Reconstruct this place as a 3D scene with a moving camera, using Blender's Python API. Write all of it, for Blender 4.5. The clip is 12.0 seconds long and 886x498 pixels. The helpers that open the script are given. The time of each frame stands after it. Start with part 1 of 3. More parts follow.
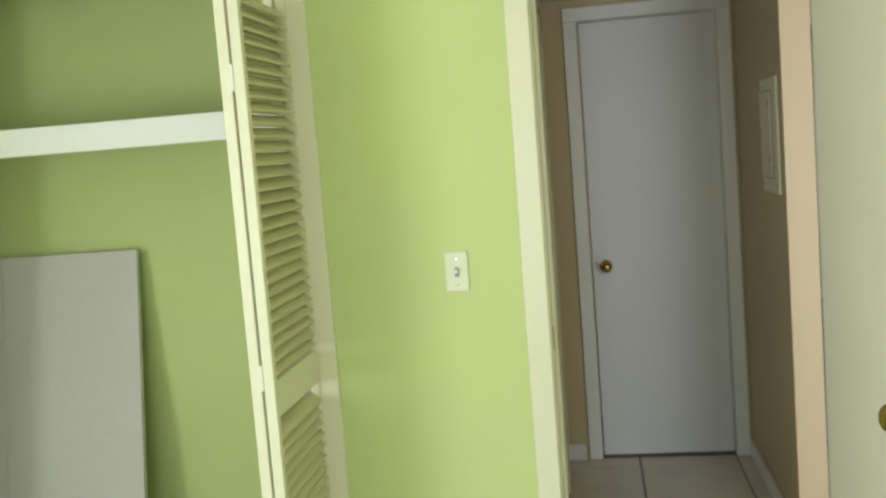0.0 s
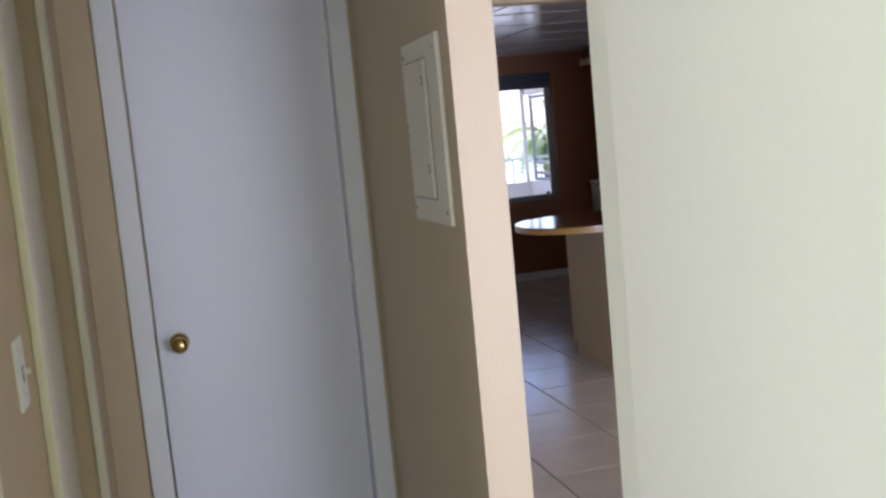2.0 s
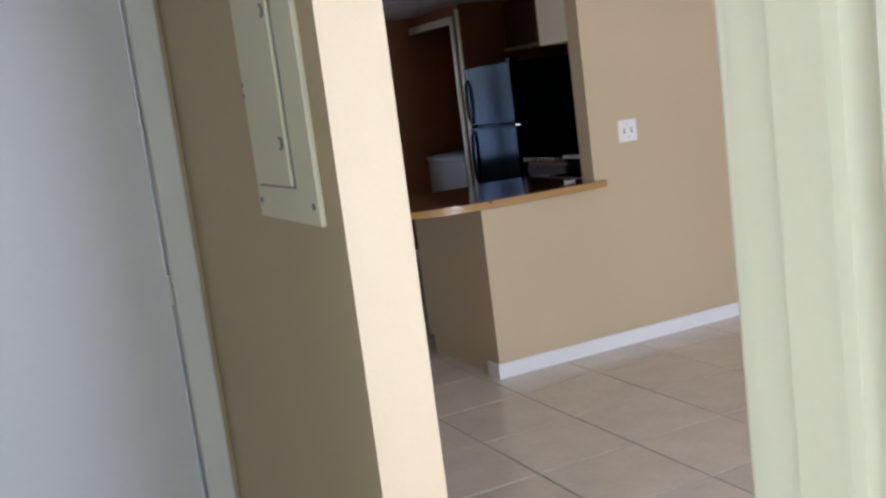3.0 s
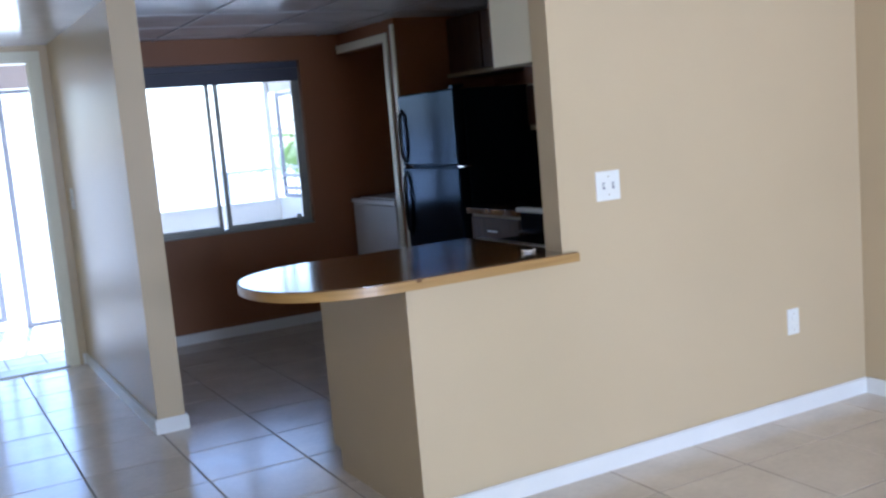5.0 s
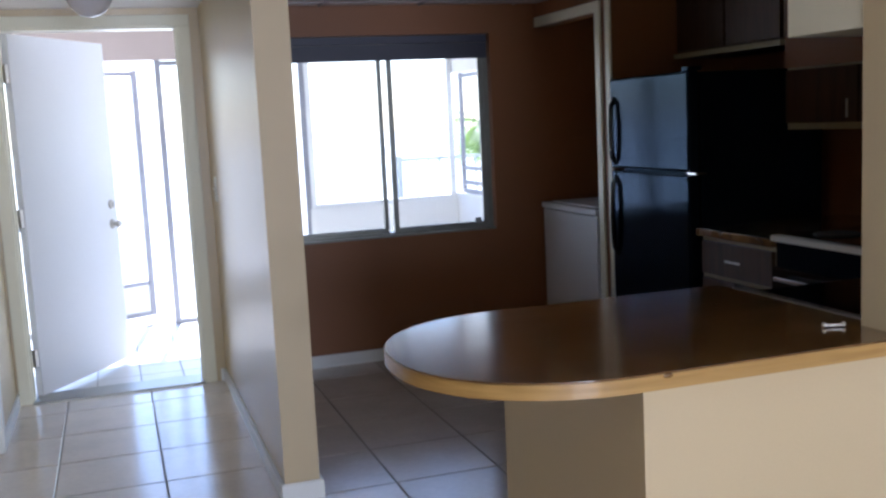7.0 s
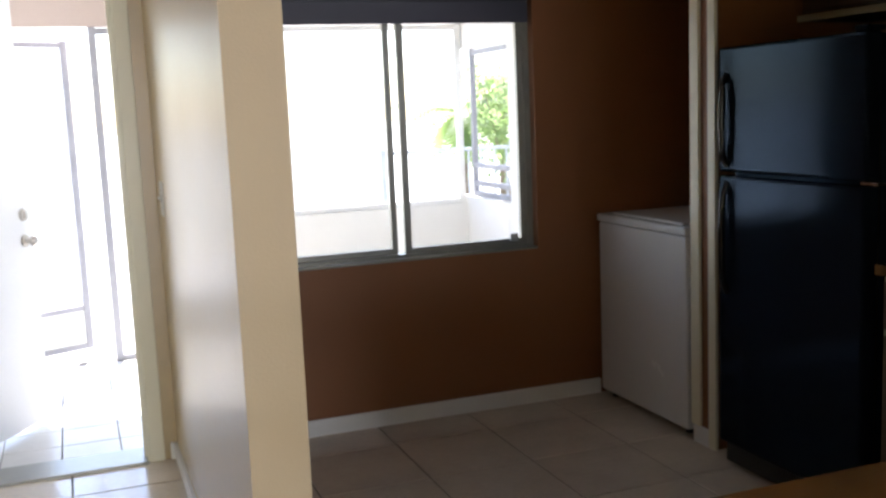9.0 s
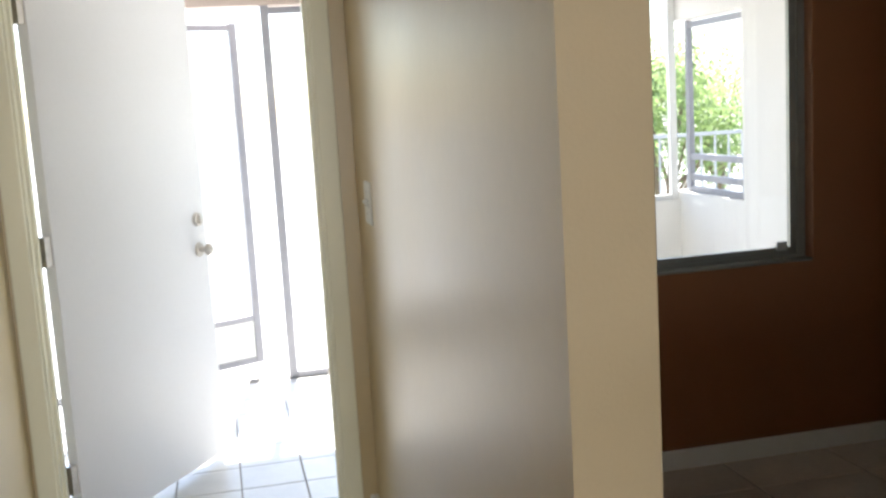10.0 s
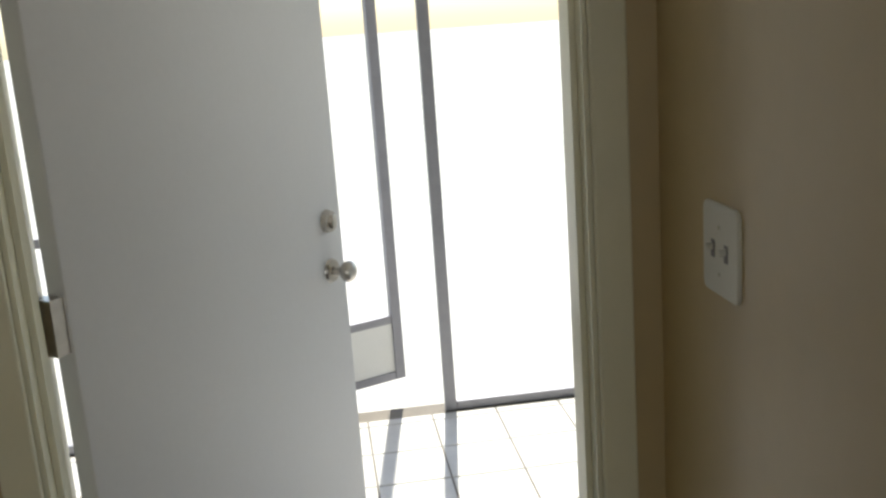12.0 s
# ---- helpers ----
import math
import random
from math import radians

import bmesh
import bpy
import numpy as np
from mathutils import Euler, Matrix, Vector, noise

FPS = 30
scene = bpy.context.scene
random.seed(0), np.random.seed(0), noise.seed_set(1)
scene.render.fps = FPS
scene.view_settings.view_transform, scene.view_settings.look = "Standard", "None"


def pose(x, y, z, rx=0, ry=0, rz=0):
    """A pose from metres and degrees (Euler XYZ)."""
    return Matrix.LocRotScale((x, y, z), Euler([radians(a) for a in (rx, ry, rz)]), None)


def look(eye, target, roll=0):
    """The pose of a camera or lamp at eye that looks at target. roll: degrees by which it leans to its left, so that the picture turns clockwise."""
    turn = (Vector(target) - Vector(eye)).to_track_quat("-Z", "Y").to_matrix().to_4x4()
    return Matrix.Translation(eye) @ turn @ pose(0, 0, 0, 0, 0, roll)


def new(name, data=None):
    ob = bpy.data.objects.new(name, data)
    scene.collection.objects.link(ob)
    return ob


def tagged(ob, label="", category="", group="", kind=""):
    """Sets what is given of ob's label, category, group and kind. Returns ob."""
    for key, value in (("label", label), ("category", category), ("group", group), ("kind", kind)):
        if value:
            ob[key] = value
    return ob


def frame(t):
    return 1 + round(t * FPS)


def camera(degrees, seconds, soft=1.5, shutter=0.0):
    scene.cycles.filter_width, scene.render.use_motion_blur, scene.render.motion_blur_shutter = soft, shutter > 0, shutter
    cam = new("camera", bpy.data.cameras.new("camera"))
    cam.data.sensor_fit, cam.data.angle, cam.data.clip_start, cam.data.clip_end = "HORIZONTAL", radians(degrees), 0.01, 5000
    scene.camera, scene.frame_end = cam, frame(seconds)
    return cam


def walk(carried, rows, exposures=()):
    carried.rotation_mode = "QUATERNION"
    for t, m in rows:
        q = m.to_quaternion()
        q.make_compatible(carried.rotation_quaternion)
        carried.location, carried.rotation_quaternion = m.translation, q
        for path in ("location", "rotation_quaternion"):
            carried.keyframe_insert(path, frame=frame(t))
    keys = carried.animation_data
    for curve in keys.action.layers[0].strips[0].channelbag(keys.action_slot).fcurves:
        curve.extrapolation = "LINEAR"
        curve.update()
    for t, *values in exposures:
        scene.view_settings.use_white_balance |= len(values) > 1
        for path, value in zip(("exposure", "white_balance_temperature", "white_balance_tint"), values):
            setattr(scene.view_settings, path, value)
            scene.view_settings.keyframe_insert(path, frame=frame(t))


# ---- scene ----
cam = camera(48.3, 12.0, soft=2.6)
PATH = [
    (0, (-1.909, -8.44, 1.524), (-2.21, -6.473, 1.321), -4.5),
    (0.5, (-1.861, -8.094, 1.501), (-1.895, -6.101, 1.342), -4.9),
    (1, (-1.879, -7.709, 1.466), (-1.685, -5.732, 1.231), -3.5),
    (1.5, (-1.91, -7.322, 1.467), (-1.536, -5.37, 1.239), -4.1),
    (2, (-1.809, -6.86, 1.465), (-1.306, -4.938, 1.236), -5.3),
    (2.5, (-1.743, -6.412, 1.438), (-1.073, -4.546, 1.174), -6.8),
    (3, (-1.686, -6.16, 1.431), (-0.858, -4.365, 1.126), -7.3),
    (3.5, (-1.529, -5.803, 1.446), (-0.516, -4.106, 1.14), -6.6),
    (5.5, (-0.79, -4.671, 1.417), (0.078, -2.882, 1.197), -2.9),
    (6, (-0.607, -4.368, 1.395), (0.039, -2.488, 1.173), -3.0),
    (6.5, (-0.499, -4.048, 1.42), (-0.014, -2.122, 1.186), -3.0),
    (7, (-0.534, -3.729, 1.457), (0.087, -1.846, 1.196), -2.8),
    (9, (-0.32, -2.183, 1.439), (0.368, -0.326, 1.157), -2.4),
    (9.5, (-0.383, -1.721, 1.434), (0.181, 0.177, 1.15), -2.7),
    (10, (-0.458, -1.285, 1.425), (-0.027, 0.647, 1.138), -3.4),
    (10.5, (-0.54, -0.879, 1.462), (-0.207, 1.067, 1.143), -4.8),
    (11, (-0.634, -0.428, 1.52), (-0.356, 1.521, 1.167), -4.0),
    (11.5, (-0.566, 0.003, 1.509), (-0.418, 1.962, 1.131), -5.5),
    (12, (-0.561, 0.483, 1.489), (-0.331, 2.416, 1.033), -4.1),
]
# exposure in stops, white balance in kelvin, tint
EXPOSURES = [(0, 0.88, 6300, 5), (0.5, 1.02, 6100, 14), (1.0, 1.15, 5500, 22), (1.5, 1.15, 5300, 30), (2.0, 1.35, 5400, 25), (2.5, 1.6, 5400, 22),
             (3.0, 1.66, 5400, 18), (3.5, 1.72, 5200, 15), (5.5, 2.2, 4800, 14), (6.5, 2.1, 5000, 14), (7.0, 2.05, 5300, 16), (9.0, 2.35, 6200, 14),
             (9.5, 2.3, 6300, 10), (10.5, 1.82, 6400, 9), (11.5, 1.08, 6500, 5), (12, 0.65, 6600, 6)]
walk(cam, [(t, look(eye, target, roll)) for t, eye, target, roll in PATH], EXPOSURES)

# ---- light ----
SUN_EL, SUN_AZ = 56, 8          # degrees; azimuth from +y towards +x
world = bpy.data.worlds.new("sky")
scene.world = world
world.use_nodes = True
wn = world.node_tree.nodes
sky = wn.new("ShaderNodeTexSky")
sky.sky_type, sky.sun_disc = "NISHITA", False
sky.sun_elevation, sky.sun_rotation = radians(SUN_EL), radians(SUN_AZ)
world.node_tree.links.new(sky.outputs[0], wn["Background"].inputs[0])
wn["Background"].inputs[1].default_value = 0.15
sun = new("sun", bpy.data.lights.new("sun", "SUN"))
sun.data.energy, sun.data.angle, sun.data.color = 5.0, radians(0.6), (1, 0.95, 0.87)
sd = Vector((math.sin(radians(SUN_AZ)) * math.cos(radians(SUN_EL)), math.cos(radians(SUN_AZ)) * math.cos(radians(SUN_EL)), math.sin(radians(SUN_EL))))
sun.matrix_world = look(sd * 20, (0, 0, 0))


def opening_light(name, eye, target, w, h, power, colour):
    """An area lamp of daylight colour in a wall's opening."""
    l = bpy.data.lights.new(name, "AREA")
    l.shape, l.size, l.size_y, l.energy, l.color = "RECTANGLE", w, h, power, colour
    new(name, l).matrix_world = look(eye, target)


opening_light("bedroom_window_daylight", (-4.66, -9.0, 1.15), (0, -9.0, 1.15), 1.8, 1.3, 46, (0.93, 0.93, 1.0))
# Added fill through the bedroom doorway to brighten the niche, no known window there.
opening_light("bedroom_south_fill", (-2.3, -10.14, 1.3), (-2.3, 0, 1.3), 1.1, 1.2, 9, (0.93, 0.93, 1.0))
opening_light("living_window_daylight", (0.2, -9.14, 1.05), (0.2, 0, 1.05), 1.8, 1.9, 51, (0.97, 0.98, 1.0))


# ---- materials ----
def material(name, colour, rough=0.5, metal=0.0, vary=0.06, scale=3.0, bump=0.0, bump_scale=60.0, coat=0.0, spread=0.0, spec=0.5):
    """A surface: base colour varied at two scales, rough, with fine relief; spread varies it from piece to piece."""
    m = bpy.data.materials.new(name)
    m.use_nodes = True
    nt = m.node_tree
    b = nt.nodes["Principled BSDF"]
    b.inputs["Roughness"].default_value, b.inputs["Metallic"].default_value = rough, metal
    b.inputs["Coat Weight"].default_value = coat
    b.inputs["Specular IOR Level"].default_value = spec
    tc = nt.nodes.new("ShaderNodeTexCoord")
    big, fine = nt.nodes.new("ShaderNodeTexNoise"), nt.nodes.new("ShaderNodeTexNoise")
    big.inputs["Scale"].default_value, fine.inputs["Scale"].default_value = scale, bump_scale
    big.inputs["Detail"].default_value = 5
    geo = nt.nodes.new("ShaderNodeNewGeometry")
    for n in (big, fine):
        nt.links.new(geo.outputs["Position"], n.inputs["Vector"])
    add = nt.nodes.new("ShaderNodeMath"); add.operation = "ADD"
    nt.links.new(big.outputs["Fac"], add.inputs[0])
    sm = nt.nodes.new("ShaderNodeMath"); sm.operation = "MULTIPLY"; sm.inputs[1].default_value = 0.4
    nt.links.new(fine.outputs["Fac"], sm.inputs[0]); nt.links.new(sm.outputs[0], add.inputs[1])
    mr = nt.nodes.new("ShaderNodeMapRange")
    mr.inputs["From Min"].default_value, mr.inputs["From Max"].default_value = 0.4, 1.0
    mr.inputs["To Min"].default_value, mr.inputs["To Max"].default_value = 1 - vary, 1 + vary
    nt.links.new(add.outputs[0], mr.inputs["Value"])
    last = mr.outputs[0]
    if spread:
        oi = nt.nodes.new("ShaderNodeObjectInfo")
        m2 = nt.nodes.new("ShaderNodeMapRange")
        m2.inputs["To Min"].default_value, m2.inputs["To Max"].default_value = 1 - spread, 1 + spread
        nt.links.new(oi.outputs["Random"], m2.inputs["Value"])
        mm = nt.nodes.new("ShaderNodeMath"); mm.operation = "MULTIPLY"
        nt.links.new(last, mm.inputs[0]); nt.links.new(m2.outputs[0], mm.inputs[1])
        last = mm.outputs[0]
    mix = nt.nodes.new("ShaderNodeVectorMath"); mix.operation = "SCALE"
    mix.inputs[0].default_value = colour
    nt.links.new(last, mix.inputs["Scale"])
    nt.links.new(mix.outputs[0], b.inputs["Base Color"])
    rr = nt.nodes.new("ShaderNodeMapRange")
    rr.inputs["To Min"].default_value, rr.inputs["To Max"].default_value = max(rough - 0.06, 0.02), min(rough + 0.06, 1)
    nt.links.new(big.outputs["Fac"], rr.inputs["Value"]); nt.links.new(rr.outputs[0], b.inputs["Roughness"])
    if bump:
        bp = nt.nodes.new("ShaderNodeBump")
        bp.inputs["Strength"].default_value, bp.inputs["Distance"].default_value = bump, 0.004
        nt.links.new(fine.outputs["Fac"], bp.inputs["Height"]); nt.links.new(bp.outputs[0], b.inputs["Normal"])
    return m


def wood(name, dark, light, rough=0.3, coat=0.3, stretch=(1.2, 14, 14)):
    m = bpy.data.materials.new(name)
    m.use_nodes = True
    nt = m.node_tree
    b = nt.nodes["Principled BSDF"]
    geo, mp = nt.nodes.new("ShaderNodeNewGeometry"), nt.nodes.new("ShaderNodeMapping")
    mp.inputs["Scale"].default_value = stretch
    n1 = nt.nodes.new("ShaderNodeTexNoise"); n1.inputs["Scale"].default_value, n1.inputs["Detail"].default_value = 2.5, 8
    n1.inputs["Distortion"].default_value = 0.6
    ramp = nt.nodes.new("ShaderNodeValToRGB")
    ramp.color_ramp.elements[0].color, ramp.color_ramp.elements[1].color = (*dark, 1), (*light, 1)
    ramp.color_ramp.elements[0].position, ramp.color_ramp.elements[1].position = 0.3, 0.7
    nt.links.new(geo.outputs["Position"], mp.inputs["Vector"]); nt.links.new(mp.outputs[0], n1.inputs["Vector"])
    nt.links.new(n1.outputs["Fac"], ramp.inputs[0]); nt.links.new(ramp.outputs[0], b.inputs["Base Color"])
    b.inputs["Roughness"].default_value, b.inputs["Coat Weight"].default_value = rough, coat
    b.inputs["Coat Roughness"].default_value = 0.15
    return m


GREEN = material("lime_wall_paint", (0.60, 0.68, 0.31), 0.75, vary=0.04, scale=1.5, bump=0.15, bump_scale=140)
TAN = material("tan_wall_paint", (0.55, 0.44, 0.275), 0.5, vary=0.04, scale=1.5, bump=0.15, bump_scale=140)
SATIN = material("cream_satin_paint", (0.57, 0.45, 0.25), 0.34, vary=0.05, scale=2.0, bump=0.10, bump_scale=22, spec=0.85)
RUST = material("rust_brown_paint", (0.235, 0.092, 0.03), 0.5, vary=0.06, scale=1.5, bump=0.15, bump_scale=140)
CREAM = material("cream_door_paint", (0.78, 0.74, 0.60), 0.4, vary=0.03, scale=2.0, bump=0.06, bump_scale=80)
CASING = material("cream_trim_paint", (0.80, 0.77, 0.60), 0.35, vary=0.03, scale=4, bump=0.05, bump_scale=90)
# Trim cream with the lime wall's bounce and the slats' shade mixed in.
LOUVRE = material("cream_paint_wall_bounce", (0.70, 0.66, 0.43), 0.5, vary=0.05, scale=5, bump=0.05, bump_scale=90)
WHITE = material("white_trim_paint", (0.80, 0.80, 0.78), 0.35, vary=0.03, scale=4, bump=0.05, bump_scale=90)
DOORWHITE = material("white_door_paint", (0.74, 0.74, 0.76), 0.38, vary=0.03, scale=1.2, bump=0.05, bump_scale=70)
PLASTIC = material("white_plastic", (0.80, 0.80, 0.76), 0.36, vary=0.02)
IVORY = material("ivory_plastic", (0.78, 0.78, 0.62), 0.36, vary=0.03)
CEIL = material("white_ceiling_panel", (0.76, 0.76, 0.76), 0.15, vary=0.06, scale=2.5, bump=0.12, bump_scale=7, spec=1.0)
CEILMATT = material("white_ceiling_paint", (0.78, 0.78, 0.76), 0.8, vary=0.03, bump=0.3, bump_scale=120)
GRID = material("grey_ceiling_grid", (0.35, 0.35, 0.36), 0.4, metal=0.3)
TILE = material("beige_ceramic_tile", (0.64, 0.57, 0.48), 0.19, vary=0.10, scale=5, bump=0.05, bump_scale=40, spread=0.05, spec=0.75)
GROUT = material("grey_grout", (0.20, 0.18, 0.155), 0.9, vary=0.2, scale=8, bump=0.3, bump_scale=150)
PTILE = material("pale_porch_tile", (0.58, 0.57, 0.54), 0.36, vary=0.08, scale=6, bump=0.05, bump_scale=40, spread=0.04)
CARPET = material("beige_carpet", (0.42, 0.36, 0.27), 0.95, vary=0.12, scale=6, bump=0.8, bump_scale=300)
COUNTER = wood("dark_wood_laminate", (0.075, 0.034, 0.011), (0.23, 0.115, 0.036), 0.12, 1.0, (1.5, 5, 5))
EDGE = wood("honey_wood_edge", (0.32, 0.18, 0.05), (0.45, 0.27, 0.085), 0.35, 0.2, (1.5, 3, 30))
CABWOOD = wood("brown_cabinet_wood", (0.04, 0.018, 0.008), (0.08, 0.037, 0.016), 0.5, 0.0, (12, 12, 1.5))
CABEDGE = material("cabinet_cream_edge", (0.38, 0.31, 0.19), 0.5)
# The window's blue sky reflection is put into base colour and specular tint.
BLACK = material("black_enamel_sky_tint", (0.008, 0.013, 0.022), 0.13, metal=0.35, vary=0.1, bump=0.02, bump_scale=120, spec=0.15)
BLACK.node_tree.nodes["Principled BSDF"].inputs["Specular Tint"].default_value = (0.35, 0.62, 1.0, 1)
BLACKGLOSS = material("black_glass", (0.008, 0.008, 0.009), 0.06)
ENAMEL = material("white_appliance_enamel", (0.76, 0.77, 0.77), 0.25, vary=0.02)
RUBBER = material("black_rubber", (0.02, 0.02, 0.02), 0.7)
BRASS = material("aged_brass", (0.45, 0.32, 0.12), 0.25, metal=1.0, vary=0.15, scale=40)
NICKEL = material("satin_nickel", (0.55, 0.52, 0.48), 0.3, metal=1.0, vary=0.1, scale=40)
CHROME = material("chrome", (0.75, 0.75, 0.76), 0.1, metal=1.0)
ALU = material("grey_aluminium", (0.29, 0.29, 0.26), 0.4, metal=0.7, vary=0.1, scale=12)
ALUDARK = material("weathered_aluminium", (0.30, 0.30, 0.33), 0.5, metal=0.4, vary=0.1, scale=12)
BOARD = material("grey_white_board", (0.62, 0.58, 0.60), 0.6, vary=0.06, scale=1.2)
STUCCO = material("white_stucco", (0.78, 0.77, 0.74), 0.85, vary=0.05, bump=0.6, bump_scale=90)
PORCHPAINT = material("beige_porch_paint", (0.45, 0.37, 0.33), 0.7, vary=0.06, scale=2, bump=0.2, bump_scale=90)
BLIND = material("blue_grey_blind", (0.06, 0.06, 0.085), 0.5)
IRON = material("grey_rail_paint", (0.42, 0.43, 0.43), 0.5)
BARK = material("palm_bark", (0.20, 0.15, 0.10), 0.9, vary=0.3, scale=9, bump=0.8, bump_scale=30)
LEAF = material("green_leaf", (0.12, 0.18, 0.07), 0.5, vary=0.35, scale=3)
ln = LEAF.node_tree          # thin leaves let sunlight through
lt, lm = ln.nodes.new("ShaderNodeBsdfTranslucent"), ln.nodes.new("ShaderNodeMixShader")
lt.inputs["Color"].default_value, lm.inputs[0].default_value = (0.42, 0.55, 0.22, 1), 0.5
ln.links.new(ln.nodes["Principled BSDF"].outputs[0], lm.inputs[1])
ln.links.new(lt.outputs[0], lm.inputs[2])
ln.links.new(lm.outputs[0], ln.nodes["Material Output"].inputs["Surface"])
GROUND = material("pale_sandy_ground", (0.48, 0.47, 0.42), 0.95, vary=0.3, scale=0.8, bump=0.5, bump_scale=20)
CONCRETE = material("pale_concrete", (0.52, 0.51, 0.48), 0.8, vary=0.1, scale=2, bump=0.3, bump_scale=60)
GLASS = bpy.data.materials.new("clear_glass")
GLASS.use_nodes = True
gb = GLASS.node_tree.nodes["Principled BSDF"]
gb.inputs["Transmission Weight"].default_value, gb.inputs["Roughness"].default_value, gb.inputs["IOR"].default_value = 1.0, 0.0, 1.45
OPAL = material("opal_glass", (0.62, 0.60, 0.62), 0.2)


# ---- builders ----
def box(bm, x0, x1, y0, y1, z0, z1, bevel=0.0, mat=0):
    m = Matrix.Translation(((x0 + x1) / 2, (y0 + y1) / 2, (z0 + z1) / 2)) @ Matrix.Diagonal((abs(x1 - x0), abs(y1 - y0), abs(z1 - z0), 1))
    vs = bmesh.ops.create_cube(bm, size=1, matrix=m)["verts"]
    fs = list({f for v in vs for f in v.link_faces})
    for f in fs:
        f.material_index = mat
    if bevel:
        es = list({e for v in vs for e in v.link_edges})
        bmesh.ops.bevel(bm, geom=es, offset=bevel, segments=2, affect="EDGES", profile=0.5)
    return bm


def boxes(*rows, bevel=0.0):
    bm = bmesh.new()
    for r in rows:
        box(bm, *r, bevel=bevel)
    return bm


def rod(bm, a, b, r0, r1=None, seg=16):
    a, b = Vector(a), Vector(b)
    m = Matrix.Translation((a + b) / 2) @ (b - a).to_track_quat("Z", "Y").to_matrix().to_4x4()
    bmesh.ops.create_cone(bm, cap_ends=True, segments=seg, radius1=r0, radius2=r0 if r1 is None else r1, depth=(b - a).length, matrix=m)
    return bm


def ball(bm, c, r, sx=1, sy=1, sz=1, seg=20):
    bmesh.ops.create_uvsphere(bm, u_segments=seg, v_segments=seg // 2 + 2, radius=r, matrix=Matrix.Translation(c) @ Matrix.Diagonal((sx, sy, sz, 1)))
    return bm


def tube(bm, pts, r, seg=12):
    """One closed tube along points that lie in a plane of constant y."""
    rings = []
    for i, p in enumerate(pts):
        d = (pts[min(i + 1, len(pts) - 1)] - pts[max(i - 1, 0)]).normalized()
        u, v = Vector((0, 1, 0)), d.cross(Vector((0, 1, 0))).normalized()
        rings.append([bm.verts.new(p + r * (math.cos(a) * u + math.sin(a) * v)) for a in (2 * math.pi * k / seg for k in range(seg))])
    for a, b in zip(rings, rings[1:]):
        for k in range(seg):
            bm.faces.new((a[k], a[(k + 1) % seg], b[(k + 1) % seg], b[k]))
    bm.faces.new(rings[0][::-1]); bm.faces.new(rings[-1])
    return bm


def mesh_of(name, bm, mats, smooth=False):
    me = bpy.data.meshes.new(name)
    bmesh.ops.recalc_face_normals(bm, faces=bm.faces)
    bm.to_mesh(me)
    bm.free()
    for m in mats if isinstance(mats, (list, tuple)) else [mats]:
        me.materials.append(m)
    if smooth:
        for p in me.polygons:
            p.use_smooth = True
        me.set_sharp_from_angle(angle=radians(35))
    return me


def part(name, bm, mat, parent, label="", smooth=False):
    ob = new(name, mesh_of(name, bm, mat, smooth))
    ob.parent = parent
    if label:
        tagged(ob, label)
    return ob


def thing(name, label, category, m=None, group=""):
    ob = new(name)
    ob.empty_display_size = 0.1
    if m is not None:
        ob.matrix_world = m
    return tagged(ob, label, category, group)


def structure(name, bm, mat, label, category, smooth=False):
    return tagged(new(name, mesh_of(name, bm, mat, smooth)), label, category, kind="structure")


def wall(name, rows, mats, label, pick=None):
    """Boxes of a wall; pick(normal, centre) gives the index of a face's paint."""
    bm = boxes(*rows)
    bm.normal_update()
    if pick:
        for f in bm.faces:
            f.material_index = pick(f.normal, f.calc_center_median())
    return structure(name, bm, mats, label, "wall")


# ---- walls ----
ZL, ZH = 2.14, 2.46      # low ceiling of hall and dining nook, ceiling of the other rooms
YB = 2.06                # inner face of the outer wall
XL0, XL1 = -1.236, -1.135  # wall between niche and hall
XR = 2.88
DX0, DX1 = -2.03, -1.309  # bedroom doorway
DY0, DY1 = -5.87, -5.74   # bedroom wall

wall("wall_bedroom", [(-4.6, -3.95, DY0, DY1, 0, ZH), (-3.95, -2.66, DY0, DY1, 2.06, ZH), (-2.66, DX0 - 0.02, DY0, DY1, 0, ZH),
                      (DX0 - 0.02, DX1 + 0.02, DY0, DY1, 2.06, ZH), (DX1 + 0.02, -1.11, DY0, DY1, 0, ZH)],
     [TAN, GREEN], "lime green painted bedroom wall with a doorway", lambda n, c: 1 if n.y < -0.5 or c.x < -2.3 else 0)
wall("wall_bedroom_side", [(-1.18, -1.11, -10.2, DY0, 0, ZH)], [GREEN, TAN], "lime green painted bedroom side wall", lambda n, c: 1 if n.x > 0.5 else 0)
wall("wall_living_south", [(-1.11, -0.75, -9.22, -9.10, 0, ZH), (-0.75, 1.15, -9.22, -9.10, 2.06, ZH), (1.15, XR, -9.22, -9.10, 0, ZH)],
     [TAN], "tan painted living room wall with a patio opening")
wall("wall_bedroom_far", [(-4.72, -4.6, -10.2, -9.92, 0, ZH), (-4.72, -4.6, -9.92, -8.08, 0, 0.48), (-4.72, -4.6, -9.92, -8.08, 1.82, ZH), (-4.72, -4.6, -8.08, -5.1, 0, ZH)],
     [GREEN], "lime green painted unseen bedroom wall with a daylight lamp opening")
